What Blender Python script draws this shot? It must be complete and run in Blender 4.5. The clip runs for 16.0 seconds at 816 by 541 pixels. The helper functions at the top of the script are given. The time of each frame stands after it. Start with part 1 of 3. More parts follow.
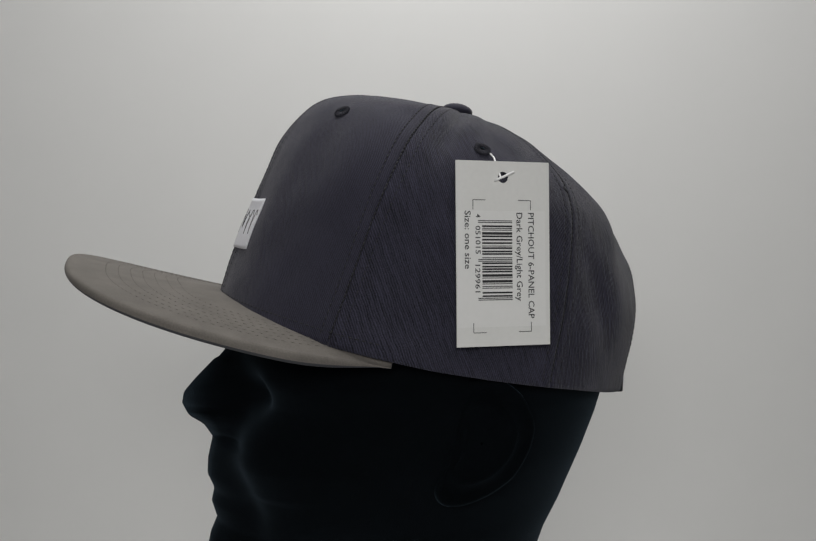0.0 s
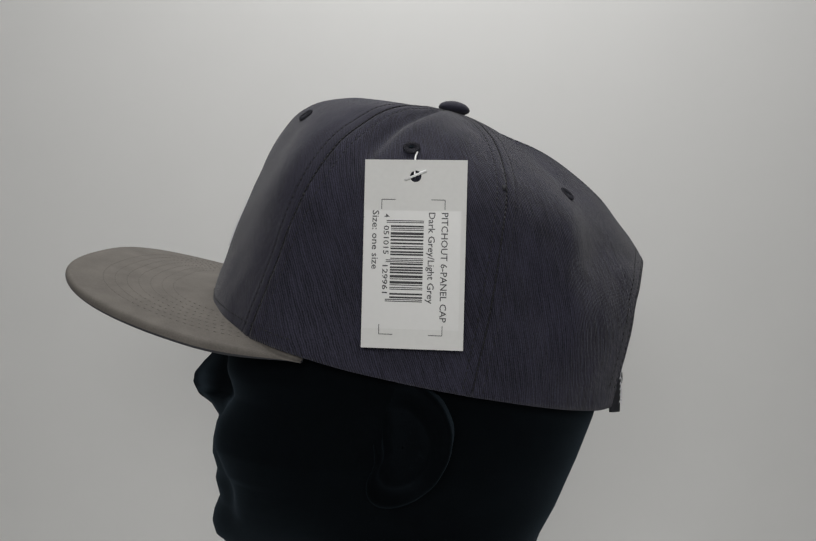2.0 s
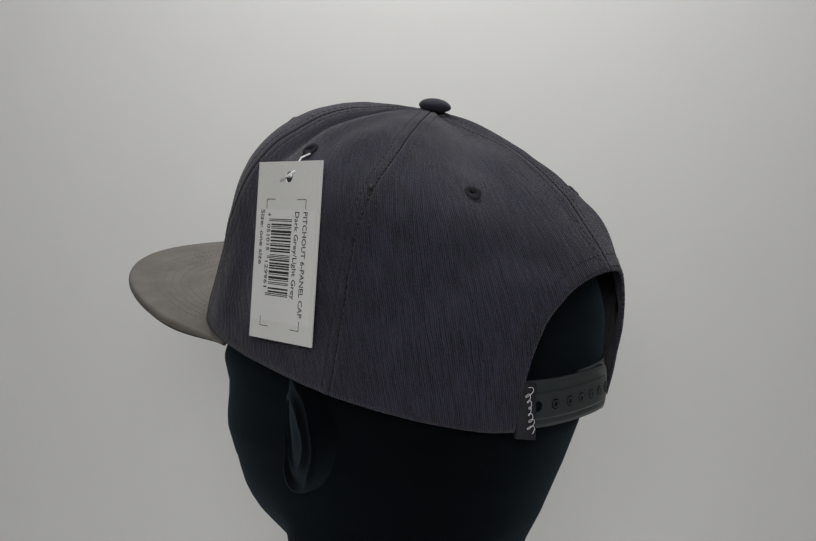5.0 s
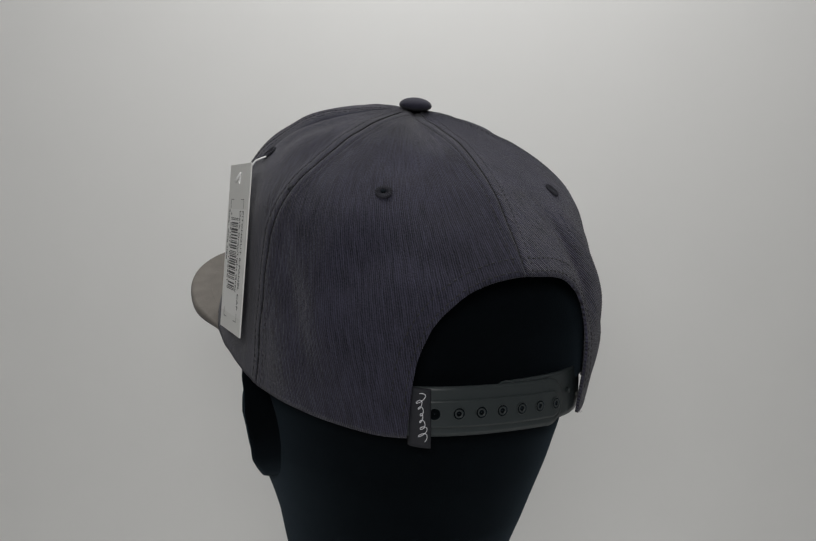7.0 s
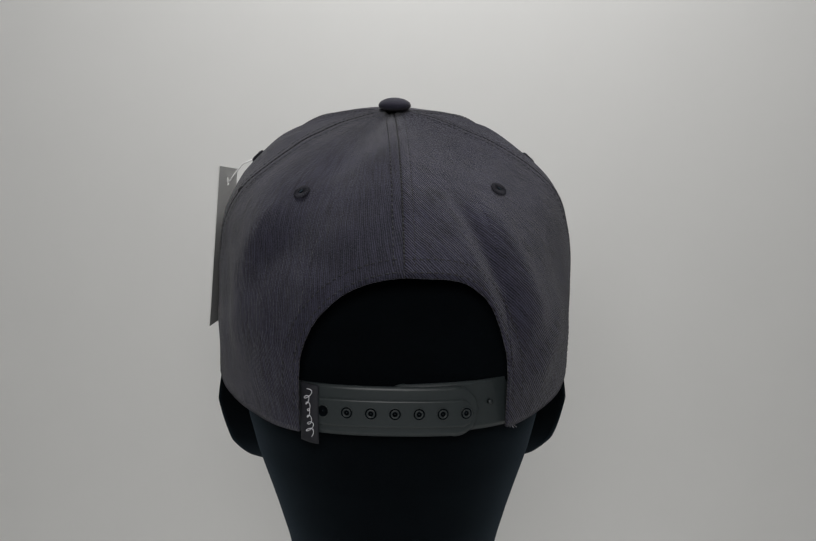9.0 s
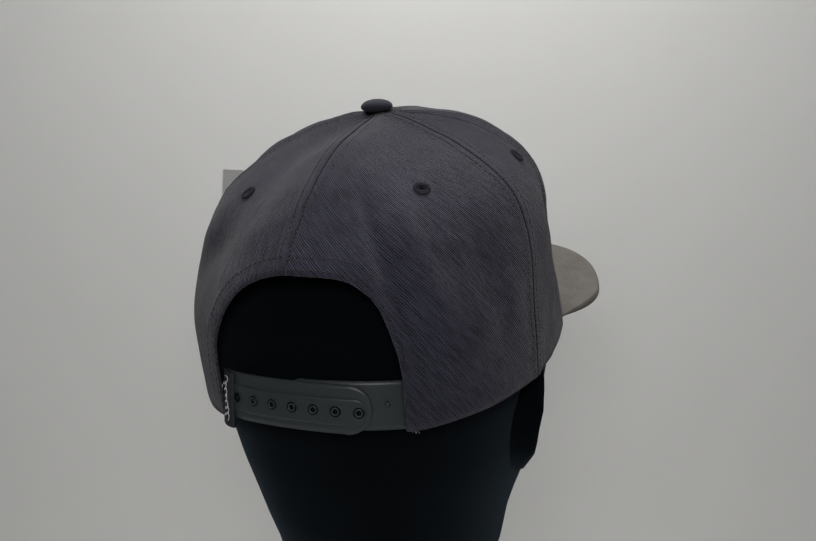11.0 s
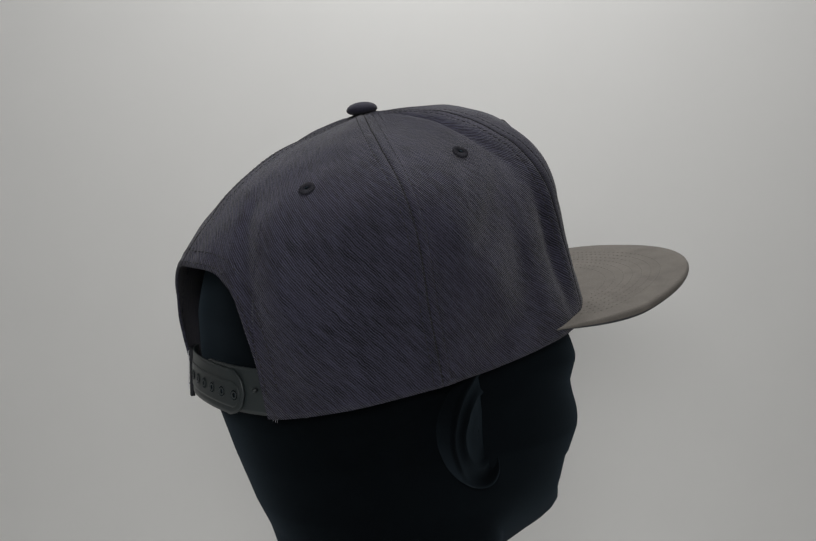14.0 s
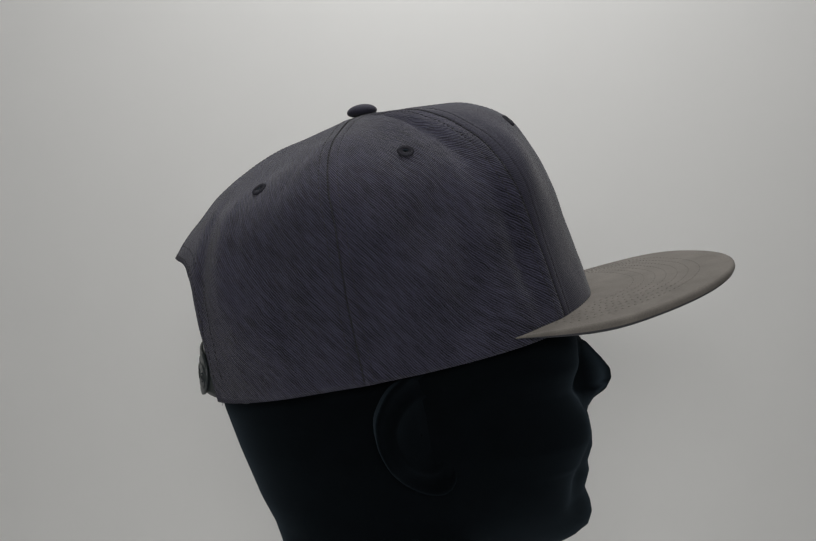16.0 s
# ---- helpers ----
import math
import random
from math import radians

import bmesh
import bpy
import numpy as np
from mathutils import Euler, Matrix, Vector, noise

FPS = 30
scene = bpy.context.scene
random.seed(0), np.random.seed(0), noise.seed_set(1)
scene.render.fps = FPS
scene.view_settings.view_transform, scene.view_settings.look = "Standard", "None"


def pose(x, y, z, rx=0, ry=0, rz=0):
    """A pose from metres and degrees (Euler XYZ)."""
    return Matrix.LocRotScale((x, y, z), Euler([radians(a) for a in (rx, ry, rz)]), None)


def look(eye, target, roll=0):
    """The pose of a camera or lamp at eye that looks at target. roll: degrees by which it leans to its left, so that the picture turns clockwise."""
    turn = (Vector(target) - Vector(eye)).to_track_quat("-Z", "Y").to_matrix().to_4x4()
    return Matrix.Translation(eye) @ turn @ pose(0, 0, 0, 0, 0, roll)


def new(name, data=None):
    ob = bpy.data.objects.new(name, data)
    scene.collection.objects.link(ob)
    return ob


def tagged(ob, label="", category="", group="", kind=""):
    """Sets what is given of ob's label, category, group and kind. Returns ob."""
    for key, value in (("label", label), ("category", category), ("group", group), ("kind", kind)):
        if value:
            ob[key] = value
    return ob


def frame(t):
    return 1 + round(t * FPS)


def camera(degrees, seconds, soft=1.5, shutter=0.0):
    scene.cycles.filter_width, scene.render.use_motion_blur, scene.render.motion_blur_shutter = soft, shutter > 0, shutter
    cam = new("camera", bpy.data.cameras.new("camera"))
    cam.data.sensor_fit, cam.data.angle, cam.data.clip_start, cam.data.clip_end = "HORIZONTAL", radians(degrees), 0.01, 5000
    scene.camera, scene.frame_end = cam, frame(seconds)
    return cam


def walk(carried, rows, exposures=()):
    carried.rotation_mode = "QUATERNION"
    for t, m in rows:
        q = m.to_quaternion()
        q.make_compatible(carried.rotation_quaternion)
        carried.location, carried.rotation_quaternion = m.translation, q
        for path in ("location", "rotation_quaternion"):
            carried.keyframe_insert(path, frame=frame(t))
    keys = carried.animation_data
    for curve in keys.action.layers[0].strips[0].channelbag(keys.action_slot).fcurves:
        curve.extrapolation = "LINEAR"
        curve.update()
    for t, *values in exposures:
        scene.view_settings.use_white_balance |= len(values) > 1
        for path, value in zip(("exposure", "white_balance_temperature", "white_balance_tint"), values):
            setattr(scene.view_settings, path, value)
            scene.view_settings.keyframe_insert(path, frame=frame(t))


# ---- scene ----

# ---------------------------------------------------------------- camera
cam = camera(52.63, 16.0, soft=1.35)
stand = pose(0, -0.4722, 0.33, 90 - 4.588, 0, 0.027) @ pose(0, 0, 0, 0, 0, 0.243)
walk(cam, [(0.0, stand), (16.0, stand)], exposures=[(0.0, 0.0), (16.0, 0.0)])


def turn(t):
    """The turntable's angle in degrees at t seconds; 0 shows the cap's back."""
    return math.degrees(-0.2057 * (t - 8.9))


SEAT = pose(-0.01043, 0, 0, 0, 0, 4.544)   # the cap's own frame on the turntable, forward is +y

# ---------------------------------------------------------------- light
world = bpy.data.worlds.new("world")
scene.world = world
world.use_nodes = True
world.node_tree.nodes["Background"].inputs["Color"].default_value = (1.0, 0.98, 0.95, 1)
world.node_tree.nodes["Background"].inputs["Strength"].default_value = 0.05


def area_lamp(name, m, sx, sy, watts, color):
    data = bpy.data.lights.new(name, "AREA")
    data.shape, data.size, data.size_y, data.energy, data.color = "RECTANGLE", sx, sy, watts, color
    ob = new(name, data)
    ob.matrix_world = m
    return ob


area_lamp("top_light", look((0.03, 0.06, 1.02), (0.03, 0.10, 0)), 0.50, 0.30, 4.05, (1.0, 0.992, 0.975))
area_lamp("front_light", look((-0.03, -0.85, 0.55), (0, 0, 0.26)), 0.40, 0.20, 2.75, (1.0, 0.992, 0.98))


# ---------------------------------------------------------------- materials
def nodes_of(name):
    m = bpy.data.materials.new(name)
    m.use_nodes = True
    nt = m.node_tree
    return m, nt, nt.nodes["Principled BSDF"]


def node(nt, kind, **values):
    n = nt.nodes.new(kind)
    for k, v in values.items():
        n.inputs[k].default_value = v
    return n


def ramp(nt, fac, lo, hi, a=0.0, b=1.0):
    r = nt.nodes.new("ShaderNodeValToRGB")
    r.color_ramp.elements[0].position, r.color_ramp.elements[1].position = a, b
    r.color_ramp.elements[0].color, r.color_ramp.elements[1].color = (*lo, 1), (*hi, 1)
    nt.links.new(fac, r.inputs["Fac"])
    return r.outputs["Color"]


def bump(nt, height, strength, distance, bsdf, after=None):
    b = node(nt, "ShaderNodeBump", Strength=strength, Distance=distance)
    nt.links.new(height, b.inputs["Height"])
    if after:
        nt.links.new(after, b.inputs["Normal"])
    nt.links.new(b.outputs["Normal"], bsdf.inputs["Normal"])
    return b.outputs["Normal"]


def cloth(name, dark, light, pitch, depth, fuzz, sheen=0.15, uv=True, cross_weave=0.20, rows=0.82):
    """Woven twill: diagonal ridges of the given pitch in metres, with a slubby grain."""
    m, nt, bsdf = nodes_of(name)
    tc = nt.nodes.new("ShaderNodeTexCoord")
    src = tc.outputs["UV"] if uv else tc.outputs["Object"]
    warp = node(nt, "ShaderNodeTexNoise", Scale=230.0, Detail=4.0)
    nt.links.new(src, warp.inputs["Vector"])
    mixv = nt.nodes.new("ShaderNodeVectorMath")
    mixv.operation = "MULTIPLY_ADD"
    mixv.inputs[1].default_value = (0.0007, 0.0007, 0.0007)
    nt.links.new(warp.outputs["Color"], mixv.inputs[0])
    nt.links.new(src, mixv.inputs[2])
    # the rows drift slowly out of line, as loosely woven cotton does
    drift = node(nt, "ShaderNodeTexNoise", Scale=120.0, Detail=2.0)
    nt.links.new(src, drift.inputs["Vector"])
    bent = nt.nodes.new("ShaderNodeVectorMath")
    bent.operation = "MULTIPLY_ADD"
    bent.inputs[1].default_value = (0.0013, 0.0013, 0.0)
    nt.links.new(drift.outputs["Color"], bent.inputs[0])
    nt.links.new(mixv.outputs[0], bent.inputs[2])
    wave = node(nt, "ShaderNodeTexWave", Scale=1.0 / pitch / 3.1831, Distortion=0.0)
    wave.bands_direction = "X"
    nt.links.new(bent.outputs[0], wave.inputs["Vector"])
    stretch = nt.nodes.new("ShaderNodeVectorMath")
    stretch.operation = "MULTIPLY"
    stretch.inputs[1].default_value = (0.95 / pitch, 0.07 / pitch, 1.0)
    nt.links.new(mixv.outputs[0], stretch.inputs[0])
    cross = node(nt, "ShaderNodeTexNoise", Scale=1.0, Detail=1.0)
    nt.links.new(stretch.outputs[0], cross.inputs["Vector"])
    sharp = nt.nodes.new("ShaderNodeMapRange")
    sharp.inputs["From Min"].default_value, sharp.inputs["From Max"].default_value = 0.36, 0.64
    nt.links.new(cross.outputs["Fac"], sharp.inputs["Value"])
    soft_wave = nt.nodes.new("ShaderNodeMath")
    soft_wave.operation = "MULTIPLY"
    soft_wave.inputs[1].default_value = rows
    nt.links.new(wave.outputs["Fac"], soft_wave.inputs[0])
    grain = node(nt, "ShaderNodeTexNoise", Scale=1400.0, Detail=3.0)
    nt.links.new(tc.outputs["Object"], grain.inputs["Vector"])
    big = node(nt, "ShaderNodeTexNoise", Scale=34.0, Detail=4.0)
    nt.links.new(tc.outputs["Object"], big.inputs["Vector"])
    a = nt.nodes.new("ShaderNodeMath")
    a.operation = "MULTIPLY_ADD"
    a.inputs[1].default_value = cross_weave
    nt.links.new(sharp.outputs["Result"], a.inputs[0])
    nt.links.new(soft_wave.outputs[0], a.inputs[2])
    h = nt.nodes.new("ShaderNodeMath")
    h.operation = "MULTIPLY_ADD"
    h.inputs[1].default_value = fuzz
    nt.links.new(grain.outputs["Fac"], h.inputs[0])
    nt.links.new(a.outputs[0], h.inputs[2])
    tone = nt.nodes.new("ShaderNodeMath")
    tone.operation = "MULTIPLY_ADD"
    tone.inputs[1].default_value = 0.5
    nt.links.new(big.outputs["Fac"], tone.inputs[0])
    nt.links.new(h.outputs[0], tone.inputs[2])
    half = nt.nodes.new("ShaderNodeMath")
    half.operation = "MULTIPLY"
    half.inputs[1].default_value = 0.5
    nt.links.new(tone.outputs[0], half.inputs[0])
    nt.links.new(ramp(nt, half.outputs[0], dark, light, 0.32, 0.80), bsdf.inputs["Base Color"])
    bump(nt, h.outputs[0], 0.8, depth, bsdf)
    bsdf.inputs["Roughness"].default_value = 0.85
    bsdf.inputs["Sheen Weight"].default_value = sheen
    bsdf.inputs["Sheen Roughness"].default_value = 0.4
    bsdf.inputs["Specular IOR Level"].default_value = 0.25
    return m


def plain(name, color, rough=0.5, grain=0.0, scale=300.0, var=0.12, spec=0.5, sheen=0.0, sheen_tint=(1, 1, 1)):
    m, nt, bsdf = nodes_of(name)
    tc = nt.nodes.new("ShaderNodeTexCoord")
    n1 = node(nt, "ShaderNodeTexNoise", Scale=scale, Detail=4.0)
    n2 = node(nt, "ShaderNodeTexNoise", Scale=scale * 0.06, Detail=2.0)
    for n in (n1, n2):
        nt.links.new(tc.outputs["Object"], n.inputs["Vector"])
    s = nt.nodes.new("ShaderNodeMath")
    s.operation = "MULTIPLY_ADD"
    s.inputs[1].default_value = 0.5
    hlf = nt.nodes.new("ShaderNodeMath")
    hlf.operation = "MULTIPLY"
    hlf.inputs[1].default_value = 0.5
    nt.links.new(n2.outputs["Fac"], hlf.inputs[0])
    nt.links.new(n1.outputs["Fac"], s.inputs[0])
    nt.links.new(hlf.outputs[0], s.inputs[2])
    lo = tuple(c * (1 - var) for c in color)
    hi = tuple(min(1, c * (1 + var)) for c in color)
    nt.links.new(ramp(nt, s.outputs[0], lo, hi, 0.3, 0.7), bsdf.inputs["Base Color"])
    if grain:
        bump(nt, n1.outputs["Fac"], 0.6, grain, bsdf)
    bsdf.inputs["Roughness"].default_value = rough
    bsdf.inputs["Specular IOR Level"].default_value = spec
    bsdf.inputs["Sheen Weight"].default_value = sheen
    bsdf.inputs["Sheen Tint"].default_value = (*sheen_tint, 1)
    return m


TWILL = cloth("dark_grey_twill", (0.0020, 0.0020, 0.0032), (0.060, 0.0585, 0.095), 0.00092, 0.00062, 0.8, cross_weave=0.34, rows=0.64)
# Left panels' copy: softer ridges, colour dimmed for the hang tag's shade
LEFT_TWILL = cloth("left_dimmed_twill", (0.0034, 0.0034, 0.0054), (0.049, 0.0478, 0.077), 0.00100, 0.00040, 1.0, cross_weave=0.28, rows=0.48)
SMOOTH = cloth("dark_grey_cotton", (0.0100, 0.0100, 0.0150), (0.036, 0.0350, 0.0560), 0.00080, 0.00018, 1.1)
EYELET = plain("eyelet_thread", (0.026, 0.026, 0.034), 0.8, 0.0003, 1800, 0.4, 0.2)
BRIM = plain("light_grey_cotton", (0.142, 0.130, 0.117), 0.85, 0.00022, 1300, 0.22, 0.2, 0.05)
UNDER = plain("dark_underbrim", (0.035, 0.036, 0.042), 0.8, 0.0001, 900)
THREAD = plain("dark_thread", (0.009, 0.009, 0.012), 0.7, 0.0, 900)
BRIM_THREAD = plain("brim_thread", (0.140, 0.129, 0.116), 0.7, 0.0, 900)
FRAY = plain("frayed_cotton", (0.30, 0.30, 0.33), 0.8, 0.0, 900)
PAPER = plain("white_card", (0.74, 0.74, 0.72), 0.55, 0.00002, 500, 0.03)
STICKER = plain("white_sticker", (0.78, 0.78, 0.765), 0.35, 0.0, 400, 0.02)
INK = plain("black_ink", (0.02, 0.02, 0.022), 0.5, 0.0, 400)
GREY_INK = plain("grey_ink", (0.055, 0.055, 0.058), 0.5, 0.0, 400)
WHITE_PLASTIC = plain("white_plastic", (0.85, 0.85, 0.85), 0.3, 0.0, 300, 0.02)
STRAP = plain("black_plastic", (0.029, 0.036, 0.038), 0.40, 0.00003, 700, 0.1, 0.40)
BLACK_LABEL = plain("black_label", (0.010, 0.011, 0.016), 0.75, 0.0001, 1500)
WHITE_LABEL = plain("white_label", (0.72, 0.72, 0.76), 0.7, 0.0001, 1500, 0.05)
VELVET = plain("black_velvet", (0.0014, 0.0021, 0.0028), 0.95, 0.0002, 1200, 0.3, 0.03, 0.066, (0.55, 0.78, 1.0))
# Greys of the unseen side and rear walls, lowered to cut bounce light
SIDE = plain("side_bounce_grey", (0.30, 0.30, 0.296), 0.9, 0.0, 12, 0.03, 0.2)
ROOM = plain("rear_bounce_grey", (0.16, 0.16, 0.16), 0.9, 0.0, 12, 0.05, 0.2)
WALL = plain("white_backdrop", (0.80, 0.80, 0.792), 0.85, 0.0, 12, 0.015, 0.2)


# ---------------------------------------------------------------- mesh helpers
def mesh_object(name, verts, faces, mat, uvs=None, smooth=True):
    me = bpy.data.meshes.new(name)
    me.from_pydata([tuple(v) for v in verts], [], faces)
    if uvs is not None:
        layer = me.uv_layers.new(name="cloth")
        idx = np.zeros(len(me.loops), dtype=np.int32)
        me.loops.foreach_get("vertex_index", idx)
        layer.data.foreach_set("uv", np.asarray(uvs, dtype=np.float32)[idx].ravel())
    me.polygons.foreach_set("use_smooth", [smooth] * len(me.polygons))
    me.materials.append(mat)
    me.update()
    return new(name, me)


def part(name, verts, faces, mat, parent, label="", uvs=None, smooth=True):
    ob = mesh_object(name, verts, faces, mat, uvs, smooth)
    ob.parent = parent
    if label:
        tagged(ob, label)
    return ob


def part_bm(name, bm, mat, parent, label="", smooth=True):
    me = bpy.data.meshes.new(name)
    bmesh.ops.recalc_face_normals(bm, faces=bm.faces)
    bm.to_mesh(me)
    bm.free()
    me.polygons.foreach_set("use_smooth", [smooth] * len(me.polygons))
    me.materials.append(mat)
    ob = new(name, me)
    ob.parent = parent
    if label:
        tagged(ob, label)
    return ob


def thing(name, label, category):
    ob = new(name)
    ob.empty_display_size = 0.02
    return tagged(ob, label, category)


def shell(outer, inner, uv=None):
    """Two grids (rows, columns, 3) closed into one thick sheet."""
    n, m = outer.shape[:2]
    verts = np.concatenate([outer.reshape(-1, 3), inner.reshape(-1, 3)])
    k = n * m
    faces = []
    for i in range(n - 1):
        for j in range(m - 1):
            a, b, c, d = i * m + j, i * m + j + 1, (i + 1) * m + j + 1, (i + 1) * m + j
            faces.append((a, d, c, b))
            faces.append((k + a, k + b, k + c, k + d))
    rim = [j for j in range(m)] + [i * m + m - 1 for i in range(1, n)] + [(n - 1) * m + j for j in range(m - 2, -1, -1)] + [i * m for i in range(n - 2, 0, -1)]
    for a, b in zip(rim, rim[1:] + rim[:1]):
        faces.append((a, b, k + b, k + a))
    uvs = None if uv is None else np.concatenate([uv.reshape(-1, 2), uv.reshape(-1, 2)])
    return verts, faces, uvs


def tube(path, radius, sides=6, closed=False):
    """Vertices and faces of a round cord along a path."""
    pts = [Vector(p) for p in path]
    n = len(pts)
    verts, faces = [], []
    for i, p in enumerate(pts):
        a = pts[(i - 1) % n] if closed or i else p
        b = pts[(i + 1) % n] if closed or i < n - 1 else p
        d = (b - a).normalized()
        side = d.cross(Vector((0.31, 0.17, 0.93))).normalized()
        up = side.cross(d)
        for k in range(sides):
            w = 2 * math.pi * k / sides
            verts.append(p + radius * (math.cos(w) * side + math.sin(w) * up))
    for i in range(n if closed else n - 1):
        for k in range(sides):
            j, l = (i + 1) % n, (k + 1) % sides
            faces.append((i * sides + k, i * sides + l, j * sides + l, j * sides + k))
    if not closed:
        faces.append(tuple(range(sides))[::-1])
        faces.append(tuple((n - 1) * sides + k for k in range(sides)))
    return verts, faces


def merge(pieces):
    verts, faces = [], []
    for v, f in pieces:
        k = len(verts)
        verts += list(v)
        faces += [tuple(a + k for a in q) for q in f]
    return verts, faces


# ---------------------------------------------------------------- backdrop
def backdrop():
    prof = [(-1.1, -0.10), (0.39, -0.10)]
    for i in range(1, 17):
        a = math.radians(90 * i / 16)
        prof.append((0.39 + 0.03 * math.sin(a), -0.07 - 0.03 * math.cos(a)))
    prof += [(0.42, 0.8), (0.42, 1.2)]
    rows = np.array([[(x, y, z) for x in np.linspace(-0.75, 0.75, 9)] for y, z in prof])
    nrm = []
    for i in range(len(prof)):
        a, b = prof[max(i - 1, 0)], prof[min(i + 1, len(prof) - 1)]
        d = np.array([0, b[0] - a[0], b[1] - a[1]])
        d /= np.linalg.norm(d)
        nrm.append((0, d[2], -d[1]))
    back = rows + 0.004 * np.array(nrm)[:, None, :]
    v, f, _ = shell(rows, back)
    ob = mesh_object("backdrop", v, f, WALL)
    tagged(ob, "plain white seamless paper sweep behind the stand", "backdrop", kind="structure")
    # Unseen walls and ceiling, added to close the set and shape its bounce
    for name, lo, hi in (("wall_west", (-0.77, -1.1, -0.10), (-0.752, 0.42, 1.2)), ("wall_east", (0.752, -1.1, -0.10), (0.77, 0.42, 1.2)),
                         ("wall_south", (-0.75, -1.12, -0.10), (0.75, -1.102, 1.2)), ("ceiling", (-0.75, -1.1, 1.202), (0.75, 0.42, 1.22))):
        bm = bmesh.new()
        bmesh.ops.create_cube(bm, size=1.0)
        for q in bm.verts:
            q.co = [lo[i] + (q.co[i] + 0.5) * (hi[i] - lo[i]) for i in range(3)]
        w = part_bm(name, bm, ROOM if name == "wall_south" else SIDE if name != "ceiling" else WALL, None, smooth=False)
        tagged(w, "plain matte wall out of view, added to steer bounce light", "wall", kind="structure")


backdrop()

# ---------------------------------------------------------------- the crown's form
BUTTON_Y = -0.025
# azimuth from the front in degrees, and the profile from the button down: radius, height in millimetres
PROFILES = (
    (0, "0,381 9,382.5 27,385 44,387 56,388.5 67,387.5 77,385 84.5,380.5 91,374 98.5,364 104.5,352 111.5,336 114.5,328 121.5,312 126,301 129.5,291 133,278"),
    (24, "0,381 27,384 50,386 65,384.5 75,381 83,376 91,366 98.5,354 107,336 113.5,318 119.5,301 125.5,287 130,273.5"),
    (45, "0,381 27,382.5 50,382 65,379 79,372 89,364.5 98,354 104.5,340 109,322 112,304 115.5,288 118.5,275 120,264"),
    (62, "0,381 27,381 45,378.5 60,373 72,364.5 82,354 89,340 93.5,322 96,304 98.5,287 102,272 105,255"),
    (77, "0,381 20,380 35,377.5 50,373 64,366 77,356 86,345 90.5,333 93,320 94,305 94.5,285 95,270 95.5,249"),
    (105, "0,381 20,377 35,372.5 53,364 66.5,354 79.5,342 87,331 91,318 92.5,305 93,291 93.5,270 92.5,240.5"),
    (142, "0,380.5 20,374.5 35,367.5 51,357.5 64,347 76,337 85,326 92,313 97,298 100,283 100,266 97.5,247 93.5,229"),
    (165, "0,380 20,372.5 35,366 51,358 63.5,349 76.5,337.5 88.5,323 96.5,310 102.5,297 104.5,284 104,268 101,250 96.5,228"),
    (180, "0,380 9,376 16,372.5 25,369 38,364 52.5,357 66.5,347 81.5,333 95.5,314 107,298 107.5,285 106,268 102.5,250 98,228"),
)
SN = 121


def resampled(text):
    p = np.array([[float(a) for a in q.split(",")] for q in text.split()]) / 1000
    d = np.r_[0, np.cumsum(np.hypot(*np.diff(p, axis=0).T))]
    s = np.linspace(0, d[-1], SN)
    q = np.stack([np.interp(s, d, p[:, 0]), np.interp(s, d, p[:, 1])], 1)
    for _ in range(14):
        q[1:-1] = 0.25 * q[:-2] + 0.5 * q[1:-1] + 0.25 * q[2:]
    return q


_az = np.array([a for a, _ in PROFILES], float)
_pr = np.stack([resampled(t) for _, t in PROFILES])
AZ = np.r_[-_az[:0:-1], _az, 360 - _az[-2::-1]]
AZ = np.r_[_az[0:1], AZ][1:]
PR = np.concatenate([_pr[:0:-1], _pr, _pr[-2::-1]])
SL = np.zeros_like(PR)
for _i in range(len(AZ)):
    _a, _b = max(_i - 1, 0), min(_i + 1, len(AZ) - 1)
    SL[_i] = (PR[_b] - PR[_a]) / (AZ[_b] - AZ[_a])
_i0 = int(np.where(AZ == 0)[0][0])


def profile(az):
    """The crown's smooth profile (SN, 2) at an azimuth of -180 to 180 degrees."""
    i = int(np.clip(np.searchsorted(AZ, az) - 1, 0, len(AZ) - 2))
    h = AZ[i + 1] - AZ[i]
    u = (az - AZ[i]) / h
    a, b, c, d = 2 * u**3 - 3 * u**2 + 1, u**3 - 2 * u**2 + u, -2 * u**3 + 3 * u**2, u**3 - u**2
    return a * PR[i] + b * h * SL[i] + c * PR[i + 1] + d * h * SL[i + 1]


_table_az = np.linspace(-180, 180, 721)
_table = np.stack([profile(a) for a in _table_az])


